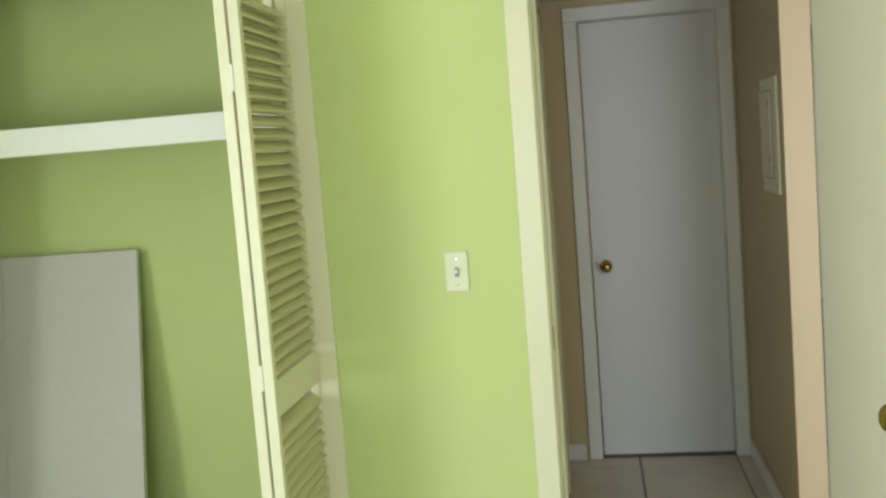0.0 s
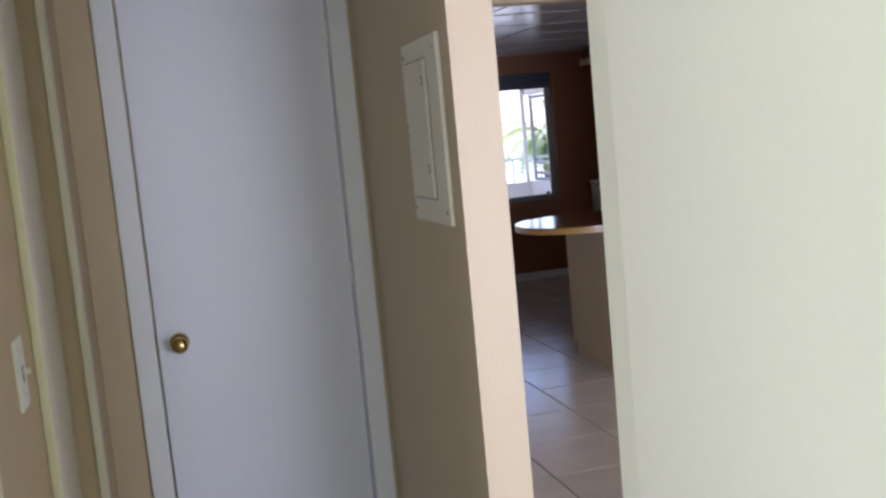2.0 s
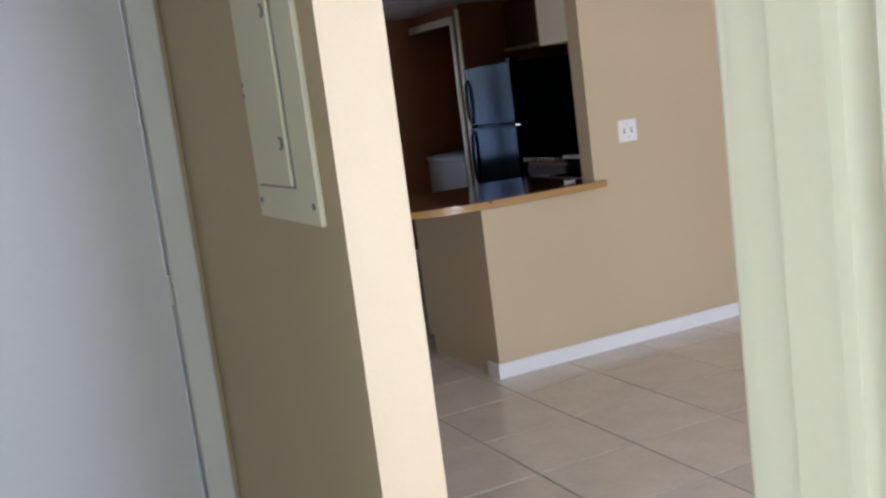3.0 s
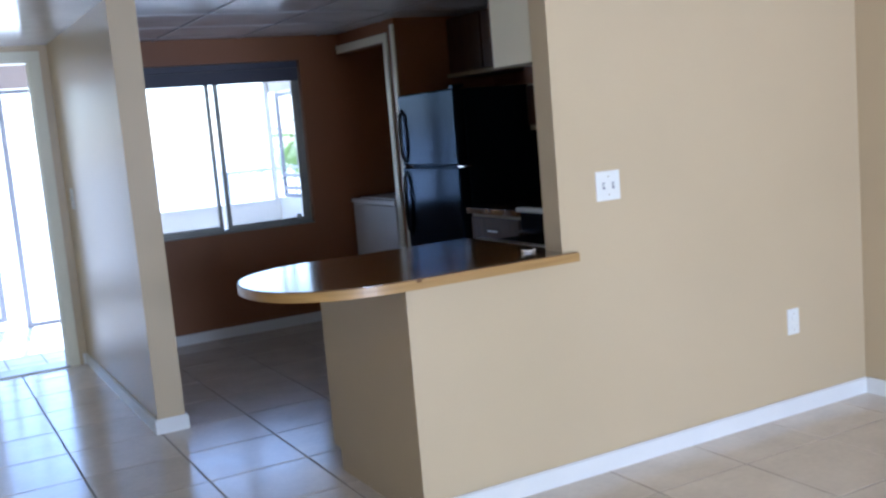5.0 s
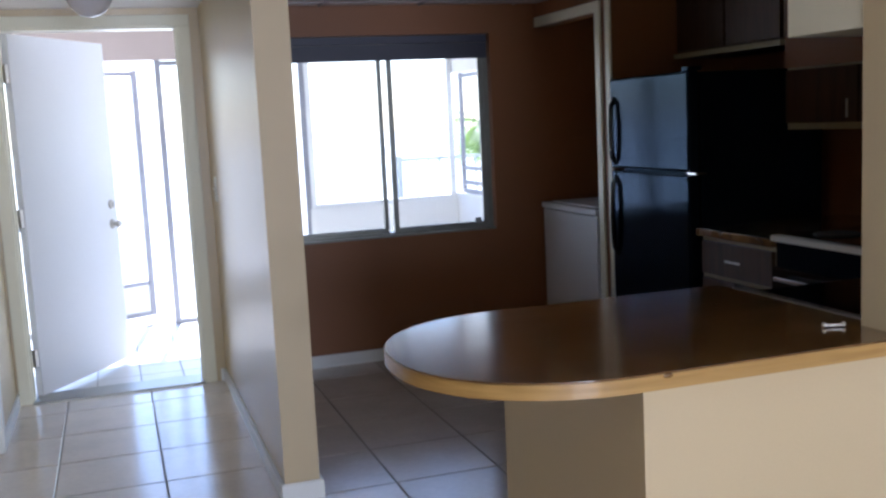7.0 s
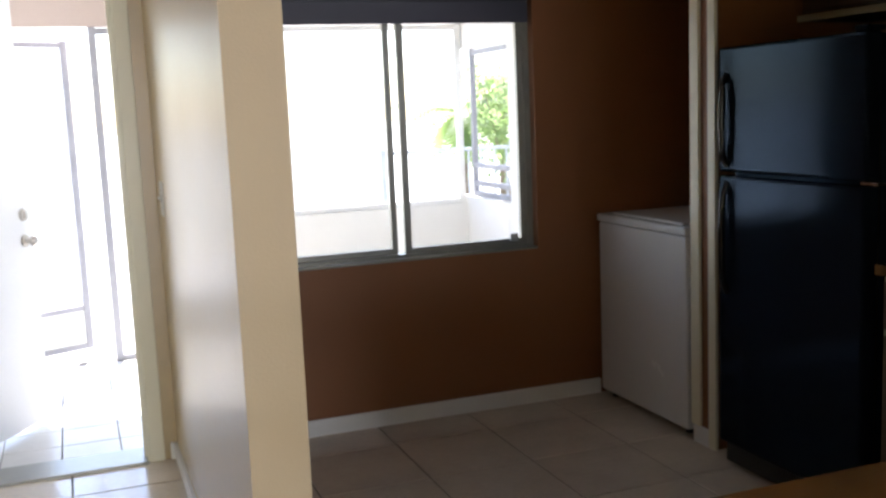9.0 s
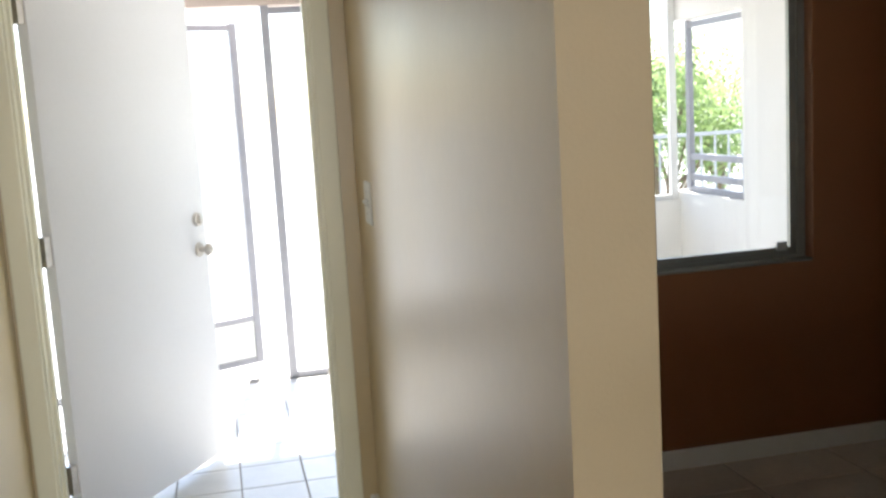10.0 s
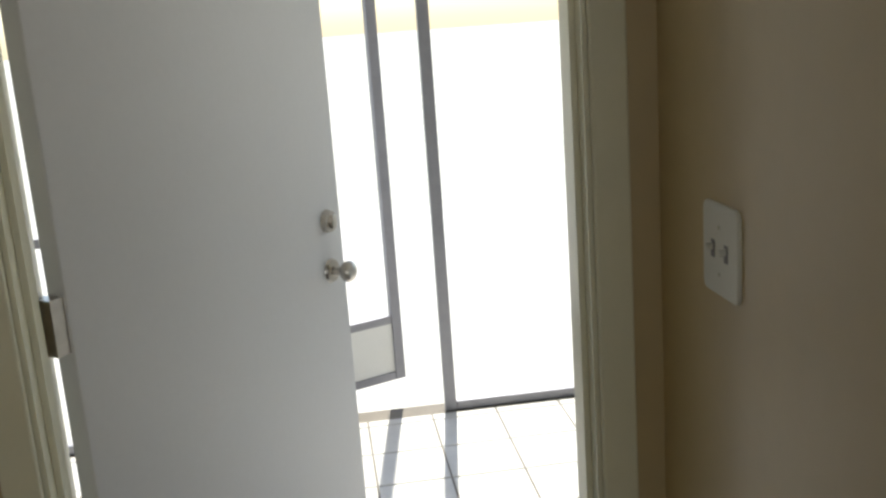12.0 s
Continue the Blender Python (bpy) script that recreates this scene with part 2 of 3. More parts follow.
# Unseen wall; its opening is added only to hold the south fill lamp.
wall("wall_bedroom_south", [(-4.6, -2.9, -10.2, -10.08, 0, ZH), (-2.9, -1.7, -10.2, -10.08, 0, 0.65), (-2.9, -1.7, -10.2, -10.08, 1.95, ZH), (-1.7, -1.18, -10.2, -10.08, 0, ZH)],
     [GREEN], "lime green painted unseen bedroom wall with a daylight lamp opening")
wall("wall_closet_back", [(-4.6, -2.55, -5.22, -5.10, 0, ZH)], [GREEN], "pale green painted closet back wall")
wall("wall_closet_end", [(-2.58, -2.48, DY1, -5.22, 0, ZH)], [GREEN], "pale green painted closet end wall")
wall("wall_niche_side", [(-2.22, -2.085, DY1, -4.98, 0, ZL), (-2.22, -2.085, -4.98, -4.28, 2.04, ZL), (-2.22, -2.085, -4.28, -3.72, 0, ZL)],
     [TAN], "tan painted passage wall with a side doorway")
wall("wall_niche_closet", [(-2.085, -1.935, -3.82, -3.72, 0, ZL), (-1.935, -1.30, -3.82, -3.72, 2.055, ZL), (-1.30, XL0, -3.82, -3.72, 0, ZL)],
     [TAN], "tan painted passage end wall around a closet door")
wall("wall_hall_side", [(XL0, XL1, -4.87, 0.52, 0, ZH), (XL0, XL1, 0.52, 1.20, 2.06, ZH), (XL0, XL1, 1.20, YB, 0, ZH)],
     [SATIN, TAN], "cream painted hall wall with a side doorway", lambda n, c: 1 if n.x < -0.5 or n.y < -0.5 else 0)
wall("wall_hall_partition", [(0, 0.138, 0, YB, 0, ZL)], [SATIN, RUST, TAN], "cream satin painted partition between hall and dining nook",
     lambda n, c: 1 if n.x > 0.5 else (2 if n.y < -0.5 else 0))
W0, W1, WZ0, WZ1 = 0.40, 1.735, 0.755, 1.965
E0, E1, EZ = -1.075, -0.105, 2.05
wall("wall_entrance", [(-1.4, E0, YB, 2.20, 0, 2.6), (E0, E1, YB, 2.20, EZ, 2.6), (E1, 0.07, YB, 2.20, 0, 2.6)],
     [SATIN, STUCCO], "cream painted wall around the entrance door", lambda n, c: 1 if n.y > 0.5 else 0)
wall("wall_dining", [(0.07, W0, YB, 2.20, 0, 2.6), (W0, W1, YB, 2.20, 0, WZ0), (W0, W1, YB, 2.20, WZ1, 2.6), (W1, XR + 0.12, YB, 2.20, 0, 2.6)],
     [RUST, STUCCO], "rust brown painted dining wall with a window", lambda n, c: 1 if n.y > 0.5 else 0)
wall("wall_laundry_partition", [(2.06, 2.82, 1.10, 1.24, 0, ZL), (2.06, 2.16, 1.24, YB, 1.995, ZL)], [RUST], "rust brown painted laundry closet partition")
wall("wall_kitchen", [(2.82, XR, -1.77, YB, 0, ZL)], [RUST], "rust brown painted kitchen wall")
wall("wall_living_north", [(0.515, 1.19, -1.885, -1.775, 0, 0.855), (1.19, XR, -1.885, -1.775, 0, ZH), (XL1, 1.19, -1.885, -1.775, 2.11, ZH)],
     [TAN], "tan painted wall with a kitchen pass-through opening")
wall("wall_living_east", [(XR, XR + 0.12, -9.22, YB, 0, ZH)], [TAN], "tan painted living room wall")
for nm, r in (("wall_side_room", (-2.6, -2.5, 0, YB, 0, ZH)), ("wall_side_room_near", (-2.5, XL0, -0.1, 0, 0, ZH)), ("wall_bath", (-3.4, -3.3, -5.1, -3.6, 0, ZH)),
              ("wall_bath_far", (-3.3, -2.22, -3.72, -3.6, 0, ZH)), ("wall_niche_store", (-2.085, XL0, -3.1, -3.0, 0, ZH))):
    wall(nm, [r], [SATIN], "cream painted closing wall")

# ceilings
bm = boxes((-2.22, XL0, DY1, -3.6, ZL, ZL + 0.05), (-2.6, 0.07, -1.775, YB, ZL, ZL + 0.05))
structure("ceiling_hall", bm, CEIL, "glossy white low hall ceiling", "ceiling")
bm = bmesh.new()
for i in range(5):
    for j in range(7):
        x0, y0 = 0.07 + i * 0.61, -1.775 + j * 0.61
        x1, y1 = min(x0 + 0.61, 2.94), min(y0 + 0.61, YB)
        if x1 - x0 > 0.05 and y1 - y0 > 0.05:
            box(bm, x0 + 0.012, x1 - 0.012, y0 + 0.012, y1 - 0.012, ZL, ZL + 0.02)
            box(bm, x0, x0 + 0.012, y0, y1, ZL - 0.004, ZL + 0.02, mat=1)
            box(bm, x0 + 0.012, x1, y0, y0 + 0.012, ZL - 0.004, ZL + 0.02, mat=1)
structure("ceiling_dining", bm, [CEIL, GRID], "white panel ceiling on a grey metal grid", "ceiling")
structure("ceiling_upper", boxes((-4.72, XR + 0.12, -10.2, 2.2, ZH, ZH + 0.1)), CEILMATT, "white painted ceiling", "ceiling")


# baseboards and casings
def strip(name, rows, mat=None, label="white painted baseboard", cat="baseboard"):
    for r in rows:
        bm = boxes(r)
        top = [e for e in bm.edges if all(v.co.z > r[5] - 1e-4 for v in e.verts)]
        bmesh.ops.bevel(bm, geom=top, offset=0.005, segments=2, affect="EDGES")
        structure(name, bm, mat or WHITE, label, cat)


BH, BT = 0.075, 0.014
strip("baseboard", [(-0.014, 0, 0, YB, 0, BH), (-0.014, 0.152, -0.014, 0, 0, BH), (0.138, 0.152, 0, YB, 0, BH), (0.152, 2.06, YB - BT, YB, 0, BH),
                    (0.501, XR, -1.899, -1.885, 0, BH), (0.501, 0.515, -1.885, -1.78, 0, BH), (XR - BT, XR, -9.10, -1.899, 0, BH),
                    (XL1, XL1 + BT, -4.87, 0.52, 0, BH), (XL1, XL1 + BT, 1.26, YB, 0, BH), (XL0 - BT, XL1 + BT, -4.884, -4.87, 0, BH),
                    (XL0 - BT, XL0, -4.87, -3.82, 0, BH), (-2.085, -2.0, -3.834, -3.82, 0, BH),
                    (2.046, 2.06, 1.10, 1.24, 0, BH), (-0.03, -0.014, YB - BT, YB, 0, BH)])


def casing_y(name, x0, x1, ztop, y, side, mat, w=0.062, d=0.016, label="painted door casing"):
    """A casing of two uprights and a head round an opening in a wall along x."""
    t = thing(name, label, "door casing")
    tagged(t, kind="structure")
    ya, yb = (y - d, y) if side < 0 else (y, y + d)
    for a, b in ((x0 - w, x0), (x1, x1 + w)):
        part("upright", box(bmesh.new(), a, b, ya, yb, 0, ztop, 0.004), mat, t)
    part("head", box(bmesh.new(), x0 - w, x1 + w, ya, yb, ztop, ztop + w, 0.004), mat, t)
    return t


def jamb_y(name, x0, x1, ztop, y0, y1, mat, th=0.02, stop=None):
    t = thing(name, "painted door jamb lining", "door jamb")
    tagged(t, kind="structure")
    part("jamb", boxes((x0 - th, x0, y0, y1, 0, ztop)), mat, t)
    part("jamb", boxes((x1, x1 + th, y0, y1, 0, ztop)), mat, t)
    part("head_jamb", boxes((x0 - th, x1 + th, y0, y1, ztop, ztop + th)), mat, t)
    if stop:
        part("stop", boxes((x0, x0 + 0.011, *stop, 0, ztop)), mat, t)
        part("stop", boxes((x1 - 0.011, x1, *stop, 0, ztop)), mat, t)
    return t


casing_y("door_casing_bedroom", DX0 - 0.004, DX1 + 0.004, 2.045, DY0, -1, CASING, label="cream painted bedroom door casing")
casing_y("door_casing_bedroom_hall", DX0 - 0.004, DX1 + 0.004, 2.045, DY1, 1, CASING, label="cream painted bedroom door casing")
j = jamb_y("door_jamb_bedroom", DX0, DX1, 2.04, DY0, DY1, CASING, stop=(-5.815, -5.78))
part("strike_plate", boxes((DX0, DX0 + 0.002, -5.86, -5.825, 0.97, 1.03)), BRASS, j, "brass strike plate")
casing_y("door_casing_closet", -1.925, -1.31, 2.045, -3.82, -1, WHITE, label="white painted closet door casing")
jamb_y("door_jamb_closet", -1.925, -1.31, 2.045, -3.818, -3.73, WHITE, th=0.009)
casing_y("door_casing_entrance", E0 + 0.012, E1 - 0.012, 2.04, YB, -1, CASING, label="cream painted entrance door casing")
jamb_y("door_jamb_entrance", E0 + 0.02, E1 - 0.02, 2.03, YB + 0.002, 2.205, CASING, stop=(2.10, 2.14))


def casing_x(name, y0, y1, ztop, x, d, mat, label, w=0.062):
    t = thing(name, label, "door casing")
    tagged(t, kind="structure")
    xa, xb = min(x, x + d), max(x, x + d)
    for a, b in ((y0 - w, y0), (y1, y1 + w)):
        part("upright", box(bmesh.new(), xa, xb, a, b, 0, ztop, 0.004), mat, t)
    part("head", box(bmesh.new(), xa, xb, y0 - w, y1 + w, ztop, ztop + w, 0.004), mat, t)
    return t


casing_x("door_casing_hall", 0.53, 1.19, 2.05, XL1, 0.018, WHITE, "white painted side doorway casing")
casing_x("door_casing_bath", -4.97, -4.29, 2.035, -2.085, 0.018, CASING, "cream painted side door casing")
t = tagged(thing("door_jamb_hall", "white painted side doorway lining", "door jamb"), kind="structure")
part("jamb", boxes((XL0, XL1, 0.52, 0.535, 0, 2.05)), WHITE, t)
part("jamb", boxes((XL0, XL1, 1.185, 1.20, 0, 2.05)), WHITE, t)
t = tagged(thing("laundry_closet_trim", "cream painted trim round the laundry closet opening", "trim"), kind="structure")
part("upright", box(bmesh.new(), 2.044, 2.06, 1.085, 1.135, 0.0, 2.10, 0.004), CASING, t)
part("upright", box(bmesh.new(), 2.044, 2.06, 1.195, 1.255, BH, 1.995, 0.004), CASING, t)
part("head", box(bmesh.new(), 2.044, 2.06, 1.195, YB, 1.995, 2.055, 0.004), CASING, t)

# sub-floors and ground
structure("floor", boxes((-2.7, XR + 0.1, DY0, 2.2, -0.1, -0.004), (-1.11, XR + 0.1, -9.22, DY0, -0.1, -0.004)), GROUT, "grey grout bed of the tiled floor", "floor")
structure("floor_bedroom", boxes((-4.72, -1.06, -10.2, DY0, -0.1, 0.0), (-4.6, -2.48, DY0, -5.22, -0.1, 0.0)), CARPET, "beige carpet bedroom floor", "floor")
structure("floor_porch", boxes((-4.2, 5.2, 2.2, 4.2, -3.0, -0.024)), GROUT, "grout bed of the tiled porch", "floor")
structure("ground", boxes((-400, 400, -400, 400, -3.1, -3.0)), GROUND, "pale sandy ground", "ground")
structure("pavement", boxes((-20, 20, 4.2, 9.0, -3.0, -0.12)), CONCRETE, "pale concrete walkway beyond the porch", "pavement")


# ---- things ----
def knob(parent, p, way, mat, r=0.027, label=""):
    """A round door knob with its rose, standing off along way."""
    p, way = Vector(p), Vector(way)
    bm = bmesh.new()
    rod(bm, p, p + way * 0.008, r * 1.15, r * 1.0, 24)
    rod(bm, p + way * 0.008, p + way * 0.035, r * 0.45, r * 0.4, 16)
    q = way.to_track_quat("Z", "Y").to_matrix().to_4x4()
    bmesh.ops.create_uvsphere(bm, u_segments=24, v_segments=14, radius=r, matrix=Matrix.Translation(p + way * 0.05) @ q @ Matrix.Diagonal((1, 1, 0.72, 1)))
    return part("knob", bm, mat, parent, label, True)


def switch_plate(name, m, toggles, label, w=0.07, h=0.115, outlet=False, mat=None, corner=0.004):
    """Local x along the wall, z up, -y out of the wall."""
    t = thing(name, label, "outlet" if outlet else "light switch", m)
    bm, rings = bmesh.new(), []
    for inset, y in ((0, 0), (0, -0.003), (0.0012, -0.005), (0.004, -0.006)):
        c, ring = max(corner - inset, 0.001), []
        for k, (sx, sz) in enumerate(((1, 1), (-1, 1), (-1, -1), (1, -1))):
            for a in range(5):
                an = math.pi / 2 * (k + a / 4)
                ring.append(bm.verts.new((sx * (w / 2 - inset - c) + c * math.cos(an), y, sz * (h / 2 - inset - c) + c * math.sin(an))))
        rings.append(ring)
    for a, b in zip(rings, rings[1:]):
        for k in range(20):
            bm.faces.new((a[k], a[(k + 1) % 20], b[(k + 1) % 20], b[k]))
    bm.faces.new(rings[0][::-1]); bm.faces.new(rings[-1])
    part("plate", bm, mat or PLASTIC, t)
    for k in range(toggles):
        x = (k - (toggles - 1) / 2) * 0.046
        if outlet:
            for z in (-0.02, 0.02):
                part("socket", box(bmesh.new(), x - 0.014, x + 0.014, -0.0085, -0.006, z - 0.013, z + 0.013, 0.002), PLASTIC, t)
        else:
            part("slot", boxes((x - 0.006, x + 0.006, -0.0068, -0.006, -0.013, 0.013)), ALUDARK, t)
            bm = bmesh.new()
            box(bm, x - 0.0045, x + 0.0045, -0.018, -0.0068, -0.002, 0.008, 0.002)
            part("toggle", bm, PLASTIC, t)
    for z in (-0.035, 0.035):
        part("screw", rod(bmesh.new(), (0, -0.0075, z), (0, -0.006, z), 0.003, seg=10), CHROME, t)
    return t


switch_plate("light_switch", pose(-2.269, DY0, 1.196), 1, "cream single toggle light switch on lime wall", 0.062, 0.108, mat=IVORY)
switch_plate("light_switch", pose(1.426, -1.885, 1.13), 2, "white double light switch on tan wall", 0.115, 0.115)
switch_plate("outlet", pose(2.41, -1.885, 0.42), 1, "white wall outlet low on tan wall", outlet=True)
switch_plate("light_switch", pose(0, 1.80, 1.135, 0, 0, -90), 2, "white double toggle switch beside the entrance", 0.125, 0.136, corner=0.014)
switch_plate("light_switch", pose(-2.085, -5.19, 1.15, 0, 0, 90), 1, "white single light switch in the passage")


def flush_door(name, w, h, th, m, mat, label):
    """A flush leaf in local space: hinge edge at x=0, face at y=0 and y=-th."""
    t = thing(name, label, "door", m)
    part("leaf", box(bmesh.new(), 0, w, -th, 0, 0, h, 0.003), mat, t)
    return t


d = flush_door("closet_door", 0.600, 2.025, 0.035, pose(-1.918, -3.772, 0.012), DOORWHITE, "white flush closet door, closed, with brass knob")
knob(d, (0.062, -0.035, 0.905), (0, -1, 0), BRASS, 0.026, "aged brass knob")
part("latch", boxes((-0.001, 0.003, -0.03, -0.012, 0.88, 0.93)), BRASS, d)
for z in (0.25, 1.05, 1.8):
    part("hinge", rod(bmesh.new(), (0.604, -0.034, z - 0.035), (0.604, -0.034, z + 0.035), 0.003), CASING, d)

d = flush_door("bedroom_door", 0.735, 2.02, 0.035, pose(DX1 - 0.004, DY0 + 0.004, 0.012, 0, 0, -88.6), CREAM, "cream flush bedroom door standing open")
knob(d, (0.672, -0.035, 0.945), (0, -1, 0), BRASS, 0.028, "aged brass knob")
knob(d, (0.672, 0, 0.945), (0, 1, 0), BRASS, 0.028, "aged brass knob")
part("latch", boxes((0.735, 0.737, -0.03, -0.006, 0.915, 0.975)), BRASS, d, "brass latch plate")
for z in (0.25, 1.05, 1.8):
    part("hinge", rod(bmesh.new(), (-0.003, 0.004, z - 0.045), (-0.003, 0.004, z + 0.045), 0.006), BRASS, d)

d = flush_door("bathroom_door", 0.66, 2.02, 0.035, pose(-2.16, -4.96, 0.012, 0, 0, 90), CREAM, "cream flush side door, closed")

d = flush_door("entrance_door", 0.905, 2.015, 0.042, pose(E0 + 0.03, 2.195, 0.012, 0, 0, 57.5), DOORWHITE, "white flush entrance door standing open outward")
knob(d, (0.84, -0.042, 0.885), (0, -1, 0), NICKEL, 0.027, "satin nickel knob")
knob(d, (0.84, 0, 0.885), (0, 1, 0), NICKEL, 0.027, "satin nickel knob")
bm = rod(bmesh.new(), (0.84, -0.042, 1.01), (0.84, -0.056, 1.01), 0.029, 0.026, 24)
box(bm, 0.832, 0.848, -0.066, -0.056, 0.993, 1.027, 0.002)
part("deadbolt", bm, NICKEL, d, "satin nickel deadbolt turn", True)
for z in (0.22, 1.01, 1.80):
    bm = rod(bmesh.new(), (-0.006, 0.004, z - 0.05), (-0.006, 0.004, z + 0.05), 0.007)
    box(bm, -0.03, 0.0, -0.036, -0.002, z - 0.05, z + 0.05)
    part("hinge", bm, NICKEL, d, "nickel hinge")
structure("door_sill", box(bmesh.new(), E0 + 0.02, E1 - 0.02, 2.03, 2.24, -0.02, 0.012, 0.004), ALU, "worn aluminium door sill", "sill")

# breaker panel on the passage side of the hall wall
t = thing("breaker_panel", "tan painted flush electrical breaker panel with door", "electrical panel", pose(XL0, -4.625, 1.265, 0, 0, -90))
part("cover", box(bmesh.new(), -0.145, 0.175, -0.010, 0, 0, 0.42, 0.003), CREAM, t)
# Dark sheet showing round the door stands in for the gap's shade.
part("door_gap_shade", boxes((-0.122, 0.082, -0.0108, -0.010, 0.054, 0.376)), ALUDARK, t)
dd = part("door", box(bmesh.new(), -0.118, 0.078, -0.017, -0.0108, 0.058, 0.372, 0.003), CREAM, t)
for z in (0.125, 0.325):
    ring = bmesh.new()
    rod(ring, (0.058, -0.019, z), (0.058, -0.017, z), 0.011, 0.010, 20)
    part("latch_ring", ring, ALUDARK, dd, "dark finger latch", True)
    part("latch", rod(bmesh.new(), (0.055, -0.0205, z), (0.055, -0.019, z), 0.0075, 0.007, 16), CREAM, dd, "", True)
for z in (0.205, 0.225):
    part("hinge", boxes((-0.117, -0.108, -0.0185, -0.017, z - 0.004, z + 0.004)), ALUDARK, dd)
for x, z in ((-0.125, 0.03), (0.155, 0.03), (-0.125, 0.39), (0.155, 0.39)):
    part("screw", rod(bmesh.new(), (x, -0.012, z), (x, -0.010, z), 0.005, seg=10), ALUDARK, t)

# closet: louvred bifold leaves, shelf, rod, leaning board
def bifold(m):
    t = thing("bifold_door", "cream louvred bifold closet door folded open", "door", m)
    w, h, th = 0.385, 2.0, 0.026
    for x0 in (0.0, th + 0.006):
        lf = part("leaf_frame", boxes((x0, x0 + th, 0, 0.024, 0, h), (x0, x0 + th, w - 0.02, w, 0, h), (x0, x0 + th, 0.024, w - 0.02, 0, 0.12),
                                      (x0, x0 + th, 0.024, w - 0.02, h - 0.07, h), (x0, x0 + th, 0.024, w - 0.02, 0.90, 0.99), bevel=0.002), CASING, t)
        sl = mesh_of("louvre", box(bmesh.new(), -0.019, 0.019, 0, w - 0.044, -0.003, 0.003), LOUVRE)
        for z0, z1 in ((0.13, 0.89), (1.0, h - 0.08)):
            n = int((z1 - z0) / 0.031)
            for k in range(n):
                s = new("louvre", sl)
                s.parent = lf
                s.matrix_local = Matrix.Translation((x0 + th / 2, 0.024, z0 + 0.016 + k * 0.031)) @ Matrix.Rotation(radians(38), 4, "Y")
    for z in (0.3, 1.0, 1.7):
        part("hinge", boxes((th, th + 0.006, -0.002, 0.012, z - 0.03, z + 0.03)), WHITE, t)
    return t


bifold(pose(-2.725, -6.255, 0.02, 0, 0, 0))
strip("trim", [(-2.672, -2.655, DY0 - 0.012, DY0, 0, 2.06), (-2.655, -2.615, DY0 - 0.014, DY0, 0, 2.06)], CASING, "cream closet opening trim", "trim")
t = thing("closet_shelf", "white painted closet shelf with front rail", "shelf")
part("board", box(bmesh.new(), -4.6, -2.58, -5.70, -5.22, 1.655, 1.675, 0.003), WHITE, t)
part("front_rail", box(bmesh.new(), -4.6, -2.58, -5.72, -5.70, 1.595, 1.677, 0.003), WHITE, t)
t = thing("leaning_board", "grey white board leaning inside the closet", "board", pose(-4.35, -5.46, 0, -9.5))
part("panel", box(bmesh.new(), 0, 0.40, -0.02, 0, 0, 1.27, 0.002), BOARD, t)
part("panel", box(bmesh.new(), 0.402, 0.90, -0.022, 0, 0, 1.275, 0.002), BOARD, t)

# peninsula
t = thing("peninsula_cabinet", "tan painted peninsula base under the counter", "cabinet")
part("body", boxes((0.515, 1.25, -1.775, -1.06, 0.095, 0.855)), TAN, t)
part("plinth", boxes((0.515, 1.25, -1.775, -1.13, 0.0, 0.095)), TAN, t)


def counter_outline(inset=0.0):
    """A bar top whose left end is a half oval."""
    pts = [(1.238 - inset, -1.10 - inset), (0.50, -1.10 - inset)]
    cx, cy, ry, rx = 0.50, -1.515, 0.415 - inset, 0.445 - inset
    for k in range(1, 40):
        a = math.pi / 2 + math.pi * k / 40
        pts.append((cx + rx * math.copysign(abs(math.cos(a)) ** 0.9, math.cos(a)), cy + ry * math.copysign(abs(math.sin(a)) ** 0.9, math.sin(a))))
    pts += [(0.50, -1.93 + inset), (1.238 - inset, -1.93 + inset)]
    return pts


def slab(pts, z0, z1):
    bm = bmesh.new()
    lo = [bm.verts.new((x, y, z0)) for x, y in pts]
    hi = [bm.verts.new((x, y, z1)) for x, y in pts]
    bm.faces.new(lo[::-1]); bm.faces.new(hi)
    n = len(pts)
    for i in range(n):
        bm.faces.new((lo[i], lo[(i + 1) % n], hi[(i + 1) % n], hi[i]))
    return bm


t = thing("bar_counter", "dark wood laminate bar counter with rounded end and honey wood edge", "counter")
out = [p for p in counter_outline()]
# the slab stops at the jamb and laps round it in front
part("edge_band", slab(out, 0.863, 0.896), EDGE, t, "honey coloured wood edge band", True)
part("top_sheet", slab(counter_outline(0.004), 0.896, 0.900), COUNTER, t)
chip = bmesh.new()
ball(chip, (0.55, -1.929, 0.892), 0.0055, 2.4, 0.5, 1.0, 12)
part("chip", chip, COUNTER, t, "dark chipped spot in the edge band", True)

# kitchen
def cabinet_front(t, x, y0, y1, z0, z1, mat):
    d = part("door", box(bmesh.new(), x - 0.02, x, y0 + 0.004, y1 - 0.004, z0, z1, 0.003), mat, t)
    part("handle", rod(bmesh.new(), (x - 0.035, y1 - 0.05, z1 - 0.16), (x - 0.035, y1 - 0.05, z1 - 0.06), 0.005), NICKEL, d)
    return d


t = thing("base_cabinet", "brown wood base cabinet between fridge and stove", "cabinet")
part("body", boxes((2.02, 2.80, -0.36, 0.18, 0.10, 0.87)), CABEDGE, t)
part("plinth", boxes((2.08, 2.80, -0.36, 0.18, 0, 0.10)), RUBBER, t)
dr = part("drawer", box(bmesh.new(), 2.0, 2.02, -0.345, 0.165, 0.70, 0.85, 0.003), CABWOOD, t)
